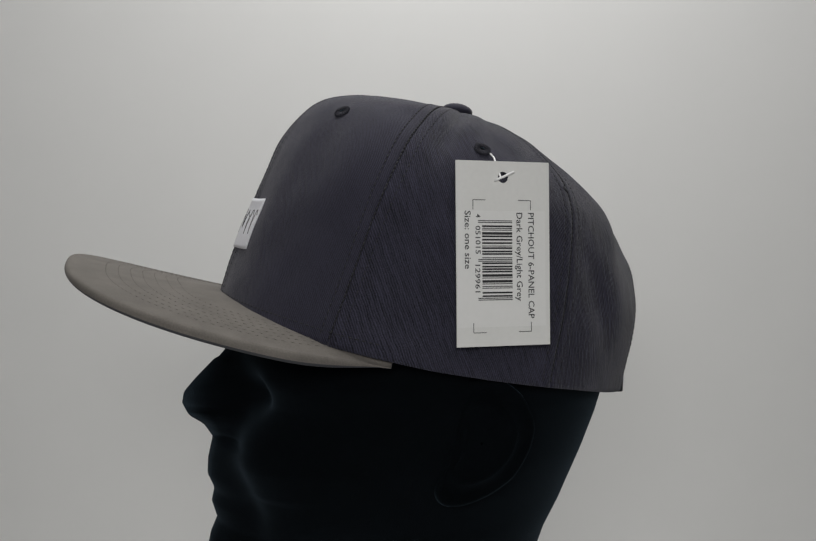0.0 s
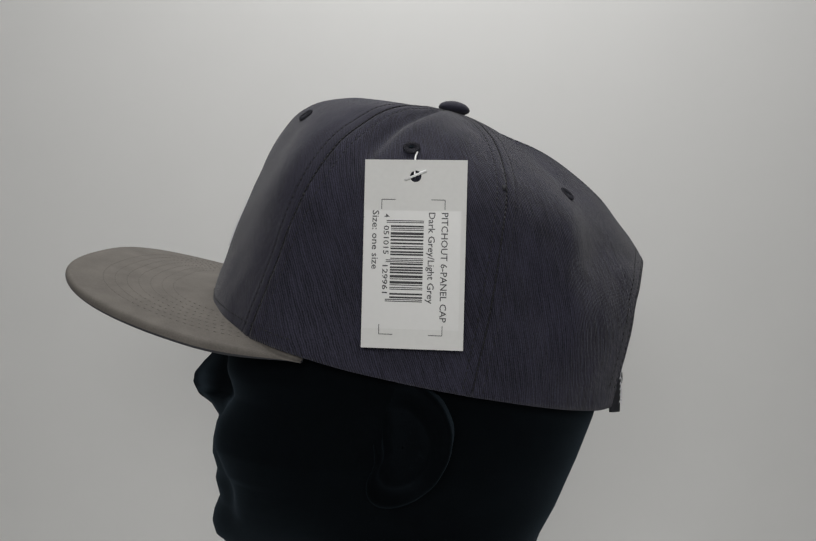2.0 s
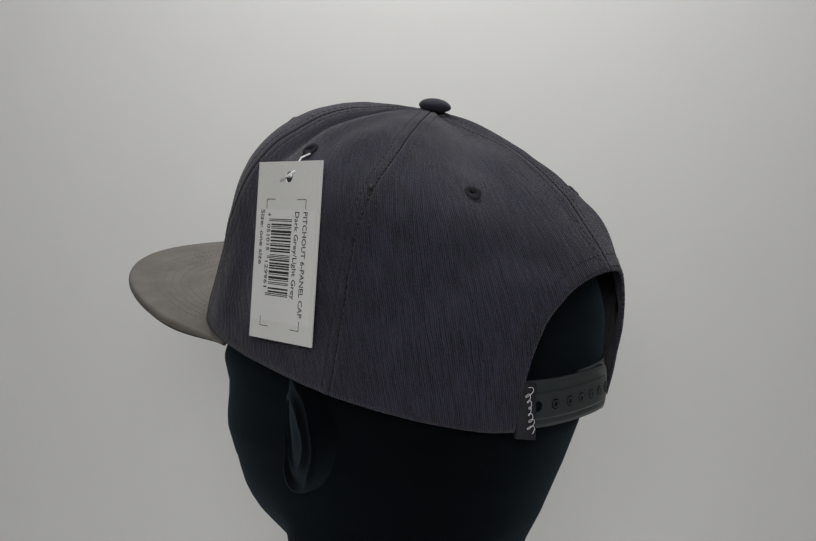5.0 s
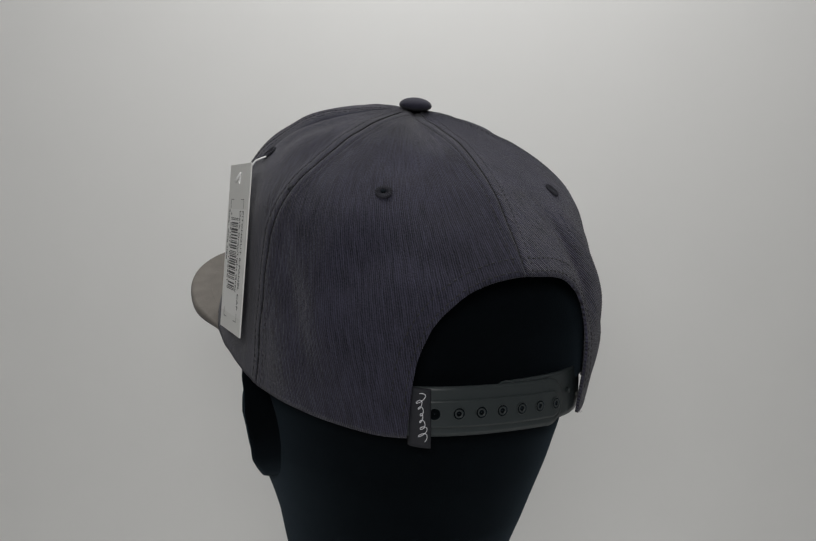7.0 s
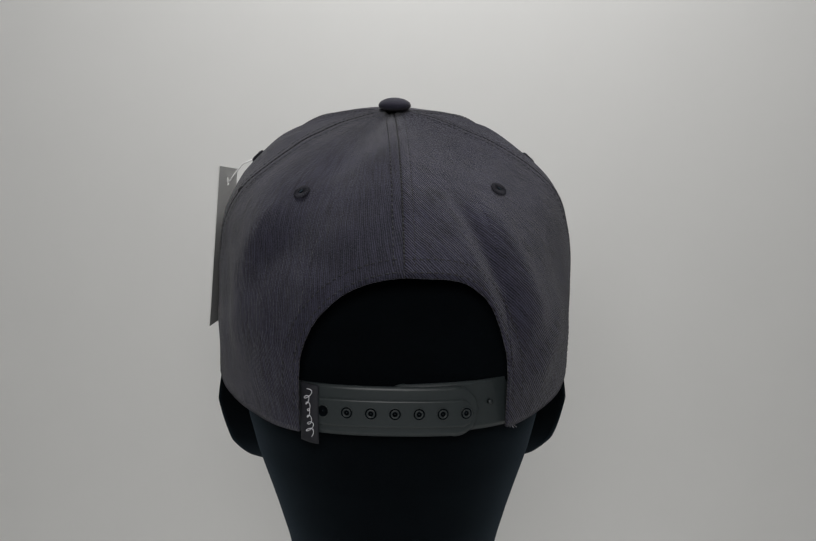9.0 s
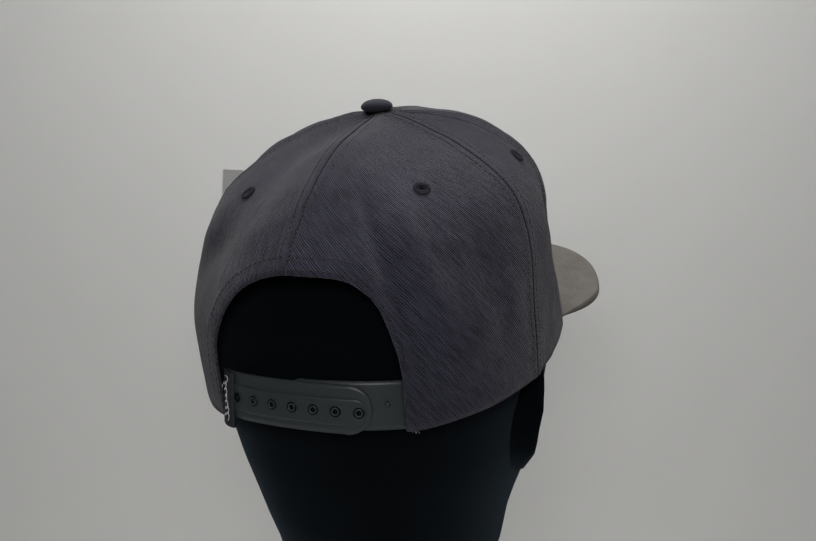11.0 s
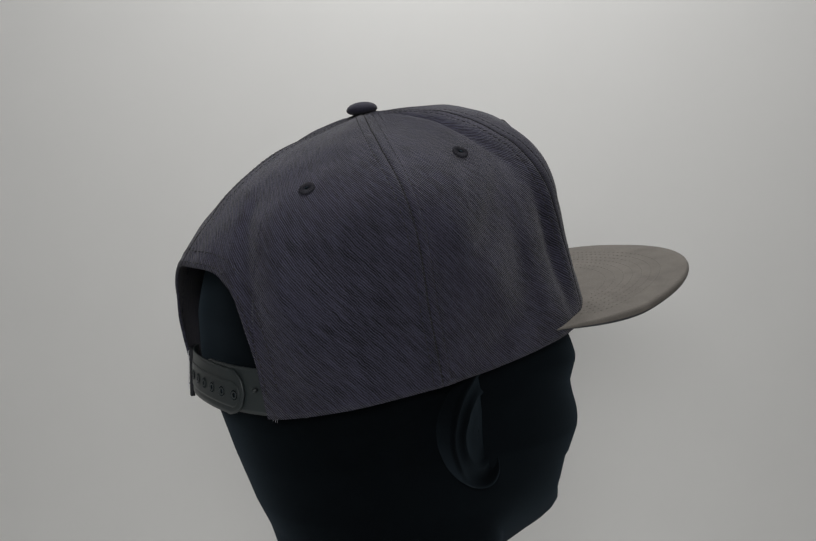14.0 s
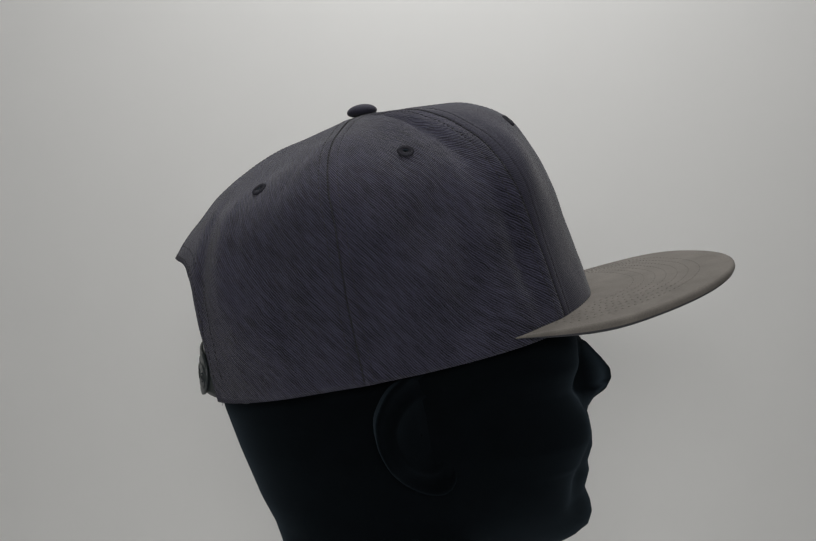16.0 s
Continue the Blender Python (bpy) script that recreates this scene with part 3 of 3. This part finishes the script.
def strap():
    v, f = band(-0.046, 0.0335, 0.2285, 0.2505, 0.0017, 0.0013, "strap", 1, -0.02)
    ob = part("strap", v, f, STRAP, cap, "black plastic snap strap with pegs")
    v, f = band(-0.010, 0.0600, 0.2290, 0.2512, 0.0, 0.0013, "strap", -1, 0.02)
    part("strap", v, f, STRAP, cap, "black plastic snap strap with a free peg")
    # raised rib along the holes
    v, f = band(-0.046, 0.0312, 0.2322, 0.2445, 0.0021, 0.0006, "rib", 1, -0.02)
    part("rib", v, f, STRAP, ob)
    for k in range(7):
        x = -0.0342 + k * 0.01033
        y = strap_y(x)
        nrm = Vector((10.8 * x, -1.0, 0)).normalized()
        c = Vector((x, y, 0.2385 - 0.02 * x)) + nrm * 0.0023
        side = Vector((0, 0, 1)).cross(nrm)
        up = Vector((0, 0, 1))

        def circle(r, h):
            return [c + nrm * h + r * (math.cos(2 * math.pi * i / 28) * side + math.sin(2 * math.pi * i / 28) * up) for i in range(28)]

        # upper strip's hole: its rim, and a black disc as shade round the peg
        rim = circle(0.0027, 0.0)
        v, f = tube(rim, 0.00022, 6, True)
        part("rim", v, f, STRAP, ob)
        gap = circle(0.0026, 0.00006) + circle(0.0002, 0.00006) + circle(0.0026, -0.0004) + circle(0.0002, -0.0004)
        gf = []
        for i in range(28):
            j = (i + 1) % 28
            gf += [(i, j, 28 + j, 28 + i), (56 + i, 84 + i, 84 + j, 56 + j), (i, 56 + i, 56 + j, j), (28 + i, 28 + j, 84 + j, 84 + i)]
        part("gap", gap, gf, VELVET, ob, "black disc for the shaded gap of the snap hole")
        if not k:
            continue
        # a hollow peg with a rounded lip
        steps = ((0.0019, -0.0004), (0.0019, 0.0002), (0.0018, 0.00034), (0.0014, 0.00034), (0.0012, 0.0001), (0.0010, -0.0001), (0.0003, -0.0001))
        v = [q for r, h in steps for q in circle(r, h)]
        f = [(n * 28 + i, n * 28 + (i + 1) % 28, (n + 1) * 28 + (i + 1) % 28, (n + 1) * 28 + i) for n in range(len(steps) - 1) for i in range(28)]
        f.append(tuple((len(steps) - 1) * 28 + i for i in range(28)))
        part("peg", v, f, STRAP, ob)
    x = 0.0395
    nrm = Vector((10.8 * x, -1.0, 0)).normalized()
    c = Vector((x, strap_y(x), 0.2418))
    v, f = tube([c, c + nrm * 0.0016, c + nrm * 0.0017], 0.0012, 10)
    part("peg", v, f, STRAP, ob)


strap()


def side_label():
    n, m = 10, 14
    g = np.zeros((m, n, 3))
    for j in range(n):
        for i in range(m):
            x = -0.0448 + 0.0080 * j / (n - 1)
            z = 0.2255 + 0.026 * i / (m - 1) - 0.0012 * j / (n - 1)
            g[i, j] = (x, strap_y(x) - 0.0032 - 0.0012 * math.sin(math.pi * j / (n - 1)), z)
    v, f, _ = shell(g, g + np.array([0, 0.0022, 0]))
    ob = part("side_label", v, f, BLACK_LABEL, cap, "folded black woven label with white script mark")
    # white script mark as loose strokes running down the label
    pts = []
    for k in range(140):
        t = k / 139
        w = 2 * math.pi * 6.5 * t
        amp = 0.00065 + 0.0014 * math.exp(-((t - 0.05) / 0.10) ** 2) + 0.0012 * math.exp(-((t - 0.84) / 0.12) ** 2)
        z = 0.2478 - 0.0190 * t + 0.0011 * math.cos(w) + 0.45 * amp * math.sin(w)
        x = -0.0420 + 0.0018 * t + amp * math.sin(w) + 0.0003 * math.sin(w * 0.5)
        pts.append((x, strap_y(x) - 0.0049, z))
    v, f = tube(pts, 0.00017, 5)
    part("mark", v, f, WHITE_LABEL, ob, "white script mark")


side_label()


def front_label():
    """White woven label low on the front panels, following their curve."""
    n, m = 36, 16
    azs = np.linspace(-8.6, 5.6, n)
    g = np.zeros((m, n, 3))
    h = np.zeros((m, n, 3))
    for j, a in enumerate(azs):
        s0, s1 = find_s(a, 0.3325), find_s(a, 0.3070)
        ss = np.linspace(s0, s1, m)
        g[:, j] = surface(np.full(m, a), ss, 0.0007)
        h[:, j] = surface(np.full(m, a), ss, 0.0001)
    v, f, _ = shell(g, h)
    ob = part("front_label", v, f, WHITE_LABEL, cap, "white woven front label with black script mark")
    bits = []
    for k in range(4):
        pts = []
        for i in range(30):
            t = i / 29
            a = -7.6 + k * 3.2 + 2.6 * t + 0.8 * math.sin(t * 6.3)
            z = 0.3205 + 0.0062 * math.sin(t * 6.3 + 0.6)
            pts.append(surface(np.array([a]), np.array([find_s(a, z)]), 0.0006)[0])
        bits.append(tube(pts, 0.00032, 5))
    v, f = merge(bits)
    part("mark", v, f, INK, ob, "black script mark")


front_label()


# ---------------------------------------------------------------- hang tag
def hang_tag():
    tag = thing("hang_tag", "white card hang tag with barcode sticker tied to the cap", "tag")
    W, H = 0.0461, 0.0847
    # card with a punched hole
    n = 32
    hole = (0.0, 0.0350)
    ring = [(hole[0] + 0.0026 * math.cos(2 * math.pi * k / n), hole[1] + 0.0026 * math.sin(2 * math.pi * k / n)) for k in range(n)]
    out = []
    for k in range(n):
        c, s = math.cos(2 * math.pi * k / n), math.sin(2 * math.pi * k / n)
        r = min((W / 2) / max(abs(c), 1e-6), ((H / 2 - hole[1]) if s > 0 else (H / 2 + hole[1])) / max(abs(s), 1e-6))
        out.append((hole[0] + r * c, hole[1] + r * s))
    corners = [(W / 2, H / 2), (-W / 2, H / 2), (-W / 2, -H / 2), (W / 2, -H / 2)]
    for cx, cy in corners:
        k = min(range(n), key=lambda i: math.hypot(out[i][0] - cx, out[i][1] - cy))
        out[k] = (cx, cy)
    verts = [(x, y, z) for z in (0.0003, -0.0003) for x, y in ring + out]
    k2 = 2 * n
    faces = []
    for k in range(n):
        j = (k + 1) % n
        faces += [(k, n + k, n + j, j), (k2 + k, k2 + j, k2 + n + j, k2 + n + k), (k, j, k2 + j, k2 + k), (n + k, k2 + n + k, k2 + n + j, n + j)]
    part("card", verts, faces, PAPER, tag, "white card with a punched hole", smooth=False)

    def sheet(name, x0, y0, x1, y1, z, mat, label=""):
        v = [(x0, y0, z), (x1, y0, z), (x1, y1, z), (x0, y1, z), (x0, y0, z - 0.00005), (x1, y0, z - 0.00005), (x1, y1, z - 0.00005), (x0, y1, z - 0.00005)]
        f = [(0, 1, 2, 3), (7, 6, 5, 4), (0, 4, 5, 1), (1, 5, 6, 2), (2, 6, 7, 3), (3, 7, 4, 0)]
        return v, f

    v, f = sheet("sticker", -0.0226, -0.0335, 0.0208, 0.0196, 0.00042, STICKER)
    sticker = part("sticker", v, f, STICKER, tag, "white barcode sticker", smooth=False)
    z = 0.00050
    # barcode bars run across, stacked downwards
    y = 0.0152
    solid = []
    x0, x1 = -0.0106, 0.0042
    mod = (0.0152 + 0.0213) / 95
    code = "101" + "0001101" "0100111" "0110011" "0011001" "0110011" "0110001" + "01010" + "1100110" "1101100" "1110100" "1110100" "1010000" "1100110" + "101"
    i = 0
    while i < len(code):
        if code[i] == "1":
            j = i
            while j < len(code) and code[j] == "1":
                j += 1
            guard = i < 3 or i > 91 or 45 <= i < 50
            solid.append(sheet("bar", x0 - (0.0020 if guard else 0), y - j * mod, x1, y - i * mod, z, INK))
            i = j
        i += 1
    for v, f in solid:
        part("bar", v, f, INK, sticker, smooth=False)

    def text(body, size, x, yy, mat, width=None):
        cu = bpy.data.curves.new("printed_text", "FONT")
        cu.body, cu.size, cu.extrude, cu.resolution_u, cu.offset = body, size, 0.00002, 2, 0.00003
        tmp = bpy.data.objects.new("printed_text", cu)
        scene.collection.objects.link(tmp)
        bpy.context.view_layer.update()
        me = bpy.data.meshes.new_from_object(tmp.evaluated_get(bpy.context.evaluated_depsgraph_get()))
        bpy.data.objects.remove(tmp)
        xs = [q.co.x for q in me.vertices]
        k = width / (max(xs) - min(xs)) if width else 1.0
        for q in me.vertices:
            a, b = (q.co.x - min(xs)) * k, q.co.y
            q.co = (x + b, yy - a, z + 0.00002 + q.co.z)
        me.materials.clear()
        me.materials.append(mat)
        ob = new("printed_text", me)
        ob.parent = sticker
        return ob

    text("PITCHOUT 6-PANEL CAP", 0.0042, 0.0122, 0.0188, GREY_INK, 0.0488)
    text("Dark Grey/Light Grey", 0.0042, 0.0064, 0.0188, GREY_INK, 0.0407)
    text("Size: one size", 0.0042, -0.0190, 0.0195, GREY_INK, 0.0264)
    text("4", 0.0032, -0.0136, 0.0180, GREY_INK)
    text("051015", 0.0034, -0.0138, 0.0127, GREY_INK, 0.0128)
    text("129961", 0.0034, -0.0140, -0.0050, GREY_INK, 0.0126)
    # printed corner marks
    for cx, cy, dx, dy in ((-0.0150, 0.0245, 1, -1), (0.0135, 0.0245, -1, -1), (-0.0150, -0.0360, 1, 1), (0.0135, -0.0360, -1, 1)):
        t = 0.0003
        a = sheet("m", min(cx, cx + dx * 0.0062), cy - t / 2, max(cx, cx + dx * 0.0062), cy + t / 2, 0.00052, GREY_INK)
        b = sheet("m", cx - t / 2, min(cy, cy + dy * 0.0044), cx + t / 2, max(cy, cy + dy * 0.0044), 0.00052, GREY_INK)
        v, f = merge([a, b])
        part("corner_mark", v, f, GREY_INK, tag, smooth=False)
    # plastic fastener: a bar across the hole and a thread up to the eyelet
    v, f = tube([(-0.0047, 0.0333, 0.0012), (0, 0.0353, 0.0016), (0.0050, 0.0375, 0.0012)], 0.00055, 8)
    part("fastener", v, f, WHITE_PLASTIC, tag, "white plastic tag fastener")
    v, f = tube([(0.0, 0.0352, 0.0012), (-0.0005, 0.0350, -0.0012), (-0.0012, 0.0400, -0.0040), (-0.0012, 0.0450, -0.0075), (-0.0010, 0.0475, -0.0125)], 0.00045, 8)
    part("thread", v, f, WHITE_PLASTIC, tag, "thin white plastic thread")
    return tag


TAG = hang_tag()
_u = Vector((-0.0024, -0.0459, -0.0005)).normalized()
_v = Vector((0.0066, -0.0021, 0.0844))
_n = _u.cross(_v).normalized()
_v = _n.cross(_u)
TAG_POSE = Matrix.Identity(4)
for _k, _c in enumerate((_u, _v, _n)):
    TAG_POSE.col[_k][:3] = _c
TAG_POSE.translation = (-0.0927, -0.0107, 0.3076)


# ---------------------------------------------------------------- mannequin head
def head():
    """A black flocked display head, neck on the floor, in the cap's own frame."""
    prof = np.array([(0, 0), (248, 107), (238, 117), (231, 123), (225, 124), (218, 120.5), (213, 113), (206, 108.5), (195, 111), (186, 111.5), (178, 108), (171, 109.5), (161, 106.5), (152, 110.5), (145, 112), (139, 110), (133, 103), (127, 90)][1:][::-1], float) / 1000
    base = np.array([(-100, 62), (0, 46), (60, 44), (112, 48), (119, 66), (126, 84), (131, 92), (137, 97), (145, 98), (160, 97), (178, 99), (200, 98), (212, 96), (230, 92), (245, 96), (258, 94), (275, 90), (300, 82), (325, 68), (345, 50), (358, 32), (366, 8)], float) / 1000
    back = np.array([(-100, -88), (0, -72), (60, -69), (110, -69), (138, -76), (150, -80), (166, -88), (194, -99), (217, -107), (245, -114), (270, -116), (295, -113), (320, -103), (345, -79), (358, -52), (366, -24)], float) / 1000
    wide = np.array([(-100, 84), (0, 62), (60, 58), (110, 58), (131, 58), (147, 61.5), (166, 66), (183, 71), (200, 76), (230, 82), (255, 85.5), (275, 85), (290, 81), (320, 70), (345, 50), (358, 32), (366, 10)], float) / 1000
    zs = np.r_[np.linspace(-0.10, 0.1, 14), np.linspace(0.104, 0.262, 100), np.linspace(0.266, 0.366, 40)]
    n = 128
    rows = []
    for z in zs:
        yf, yb, w = (float(np.interp(z, q[:, 0], q[:, 1])) for q in (base, back, wide))
        ridge = float(np.interp(z, prof[:, 0], prof[:, 1])) - yf if 0.127 <= z <= 0.248 else 0.0
        if 0.248 < z < 0.262:
            ridge = 0.010 * (0.262 - z) / 0.014
        if z < 0.127:
            ridge = max(0.0, 0.004 * (z - 0.117) / 0.010)
        nose = 0.0105 if z > 0.208 else np.interp(z, (0.150, 0.165, 0.205, 0.208), (0.026, 0.024, 0.020, 0.0105))
        if 0.208 < z < 0.222:
            nose = 0.0135
        c = (yf + yb) / 2
        b = (yf - yb) / 2
        row = []
        for k in range(n):
            a = 2 * math.pi * k / n
            ca, sa = math.cos(a), math.sin(a)
            e = 2 / (2.3 + (float(np.interp(z, (0.15, 0.20), (0.30, 0.75))) * min(1.0, max(0.0, (0.262 - z) / 0.02)) if ca > 0 else float(np.interp(z, (0.236, 0.246, 0.285, 0.30), (0.0, 0.45, 0.30, 0.0)))))
            y = c + b * math.copysign(abs(ca) ** e, ca)
            x = w * math.copysign(abs(sa) ** e, sa)
            f = max(0.0, (y - c) / b)
            x *= 1 - 0.05 * f * f
            if ca > 0:
                low = float(np.interp(max(0.0, z - 0.046 * (x / w) ** 2), base[:, 0], base[:, 1]))
                if z < 0.185:
                    y = c + (min(yf, low) - c) * f
                y += max(ridge, -0.01) * math.exp(-(x / nose) ** 2)
                # eye sockets and hollows beside the nose and mouth
                if 0.1 < z < 0.27:
                    y -= 0.010 * math.exp(-((abs(x) - 0.033) / 0.014) ** 2 - ((z - 0.236) / 0.011) ** 2)
                    y += 0.005 * math.exp(-((abs(x) - 0.045) / 0.018) ** 2 - ((z - 0.205) / 0.016) ** 2)
                    y -= 0.004 * math.exp(-((abs(x) - 0.034) / 0.010) ** 2 - ((z - 0.175) / 0.020) ** 2)
            row.append((x, y, z))
        rows.append(row)
    verts = [p for r in rows for p in r]
    faces = [(i * n + k, i * n + (k + 1) % n, (i + 1) * n + (k + 1) % n, (i + 1) * n + k) for i in range(len(zs) - 1) for k in range(n)]
    faces = [q[::-1] for q in faces]
    faces.append(tuple(range(n)))
    faces.append(tuple((len(zs) - 1) * n + k for k in range(n))[::-1])
    pieces = [(verts, faces)]
    # ears: a dished shell with a rolled rim
    for sgn in (1, -1):
        loop = [(-10, 250), (-24, 240), (-30, 226), (-28, 212), (-21, 199), (-11, 189), (0, 183.5), (9, 183), (14, 189), (13, 197), (8, 204), (10, 225), (8, 246)]
        rim = []
        m = 60
        P = np.array(loop, float) / 1000
        P = np.concatenate([P, P[:1]])
        d = np.r_[0, np.cumsum(np.hypot(*np.diff(P, axis=0).T))]
        t = np.linspace(0, d[-1], m + 1)[:-1]
        q = np.stack([np.interp(t, d, P[:, 0]), np.interp(t, d, P[:, 1])], 1)
        for _ in range(3):
            q = 0.25 * np.roll(q, 1, 0) + 0.5 * q + 0.25 * np.roll(q, -1, 0)
        ctr = q.mean(0)
        v = []
        for scale, xo in ((1.0, 0.058), (1.03, 0.0), (1.0, 0.0030), (0.94, 0.0030), (0.86, 0.0008), (0.68, 0.0010), (0.62, 0.0022), (0.55, 0.0006), (0.30, 0.0004), (0.02, 0.0004)):
            for y, z in q:
                yy, zz = ctr[0] + (y - ctr[0]) * scale - (0.006 if sgn < 0 else 0.0), ctr[1] + (z - ctr[1]) * scale
                outx = float(np.interp(zz, (0.183, 0.200, 0.225, 0.250), (0.077, 0.086, 0.0915, 0.090)))
                k = min(1.0, max(0.0, (yy + 0.026) / 0.042))
                outx += (0.072 - outx) * k * k * (3 - 2 * k)
                x = xo if xo > 0.05 else outx + xo
                v.append((sgn * x, yy, zz))
        f = []
        for i in range(9):
            for k in range(m):
                g = (i * m + k, i * m + (k + 1) % m, (i + 1) * m + (k + 1) % m, (i + 1) * m + k)
                f.append(g if sgn < 0 else g[::-1])
        pieces.append((v, f))
    v, f = merge(pieces)
    ob = mesh_object("mannequin_head", v, f, VELVET)
    return tagged(ob, "black flocked mannequin display head wearing the cap", "mannequin head")


HEAD = head()


# ---------------------------------------------------------------- the turning
def motions():
    times = [0.5 * k for k in range(33)]
    for ob, own in ((cap, pose(0.0012, -0.0004, 0)), (HEAD, pose(0.0025, 0.0023, 0, 0, 0, -3)), (TAG, TAG_POSE)):
        walk(ob, [(t, pose(0, 0, 0, 0, 0, turn(t)) @ SEAT @ own) for t in times])


motions()
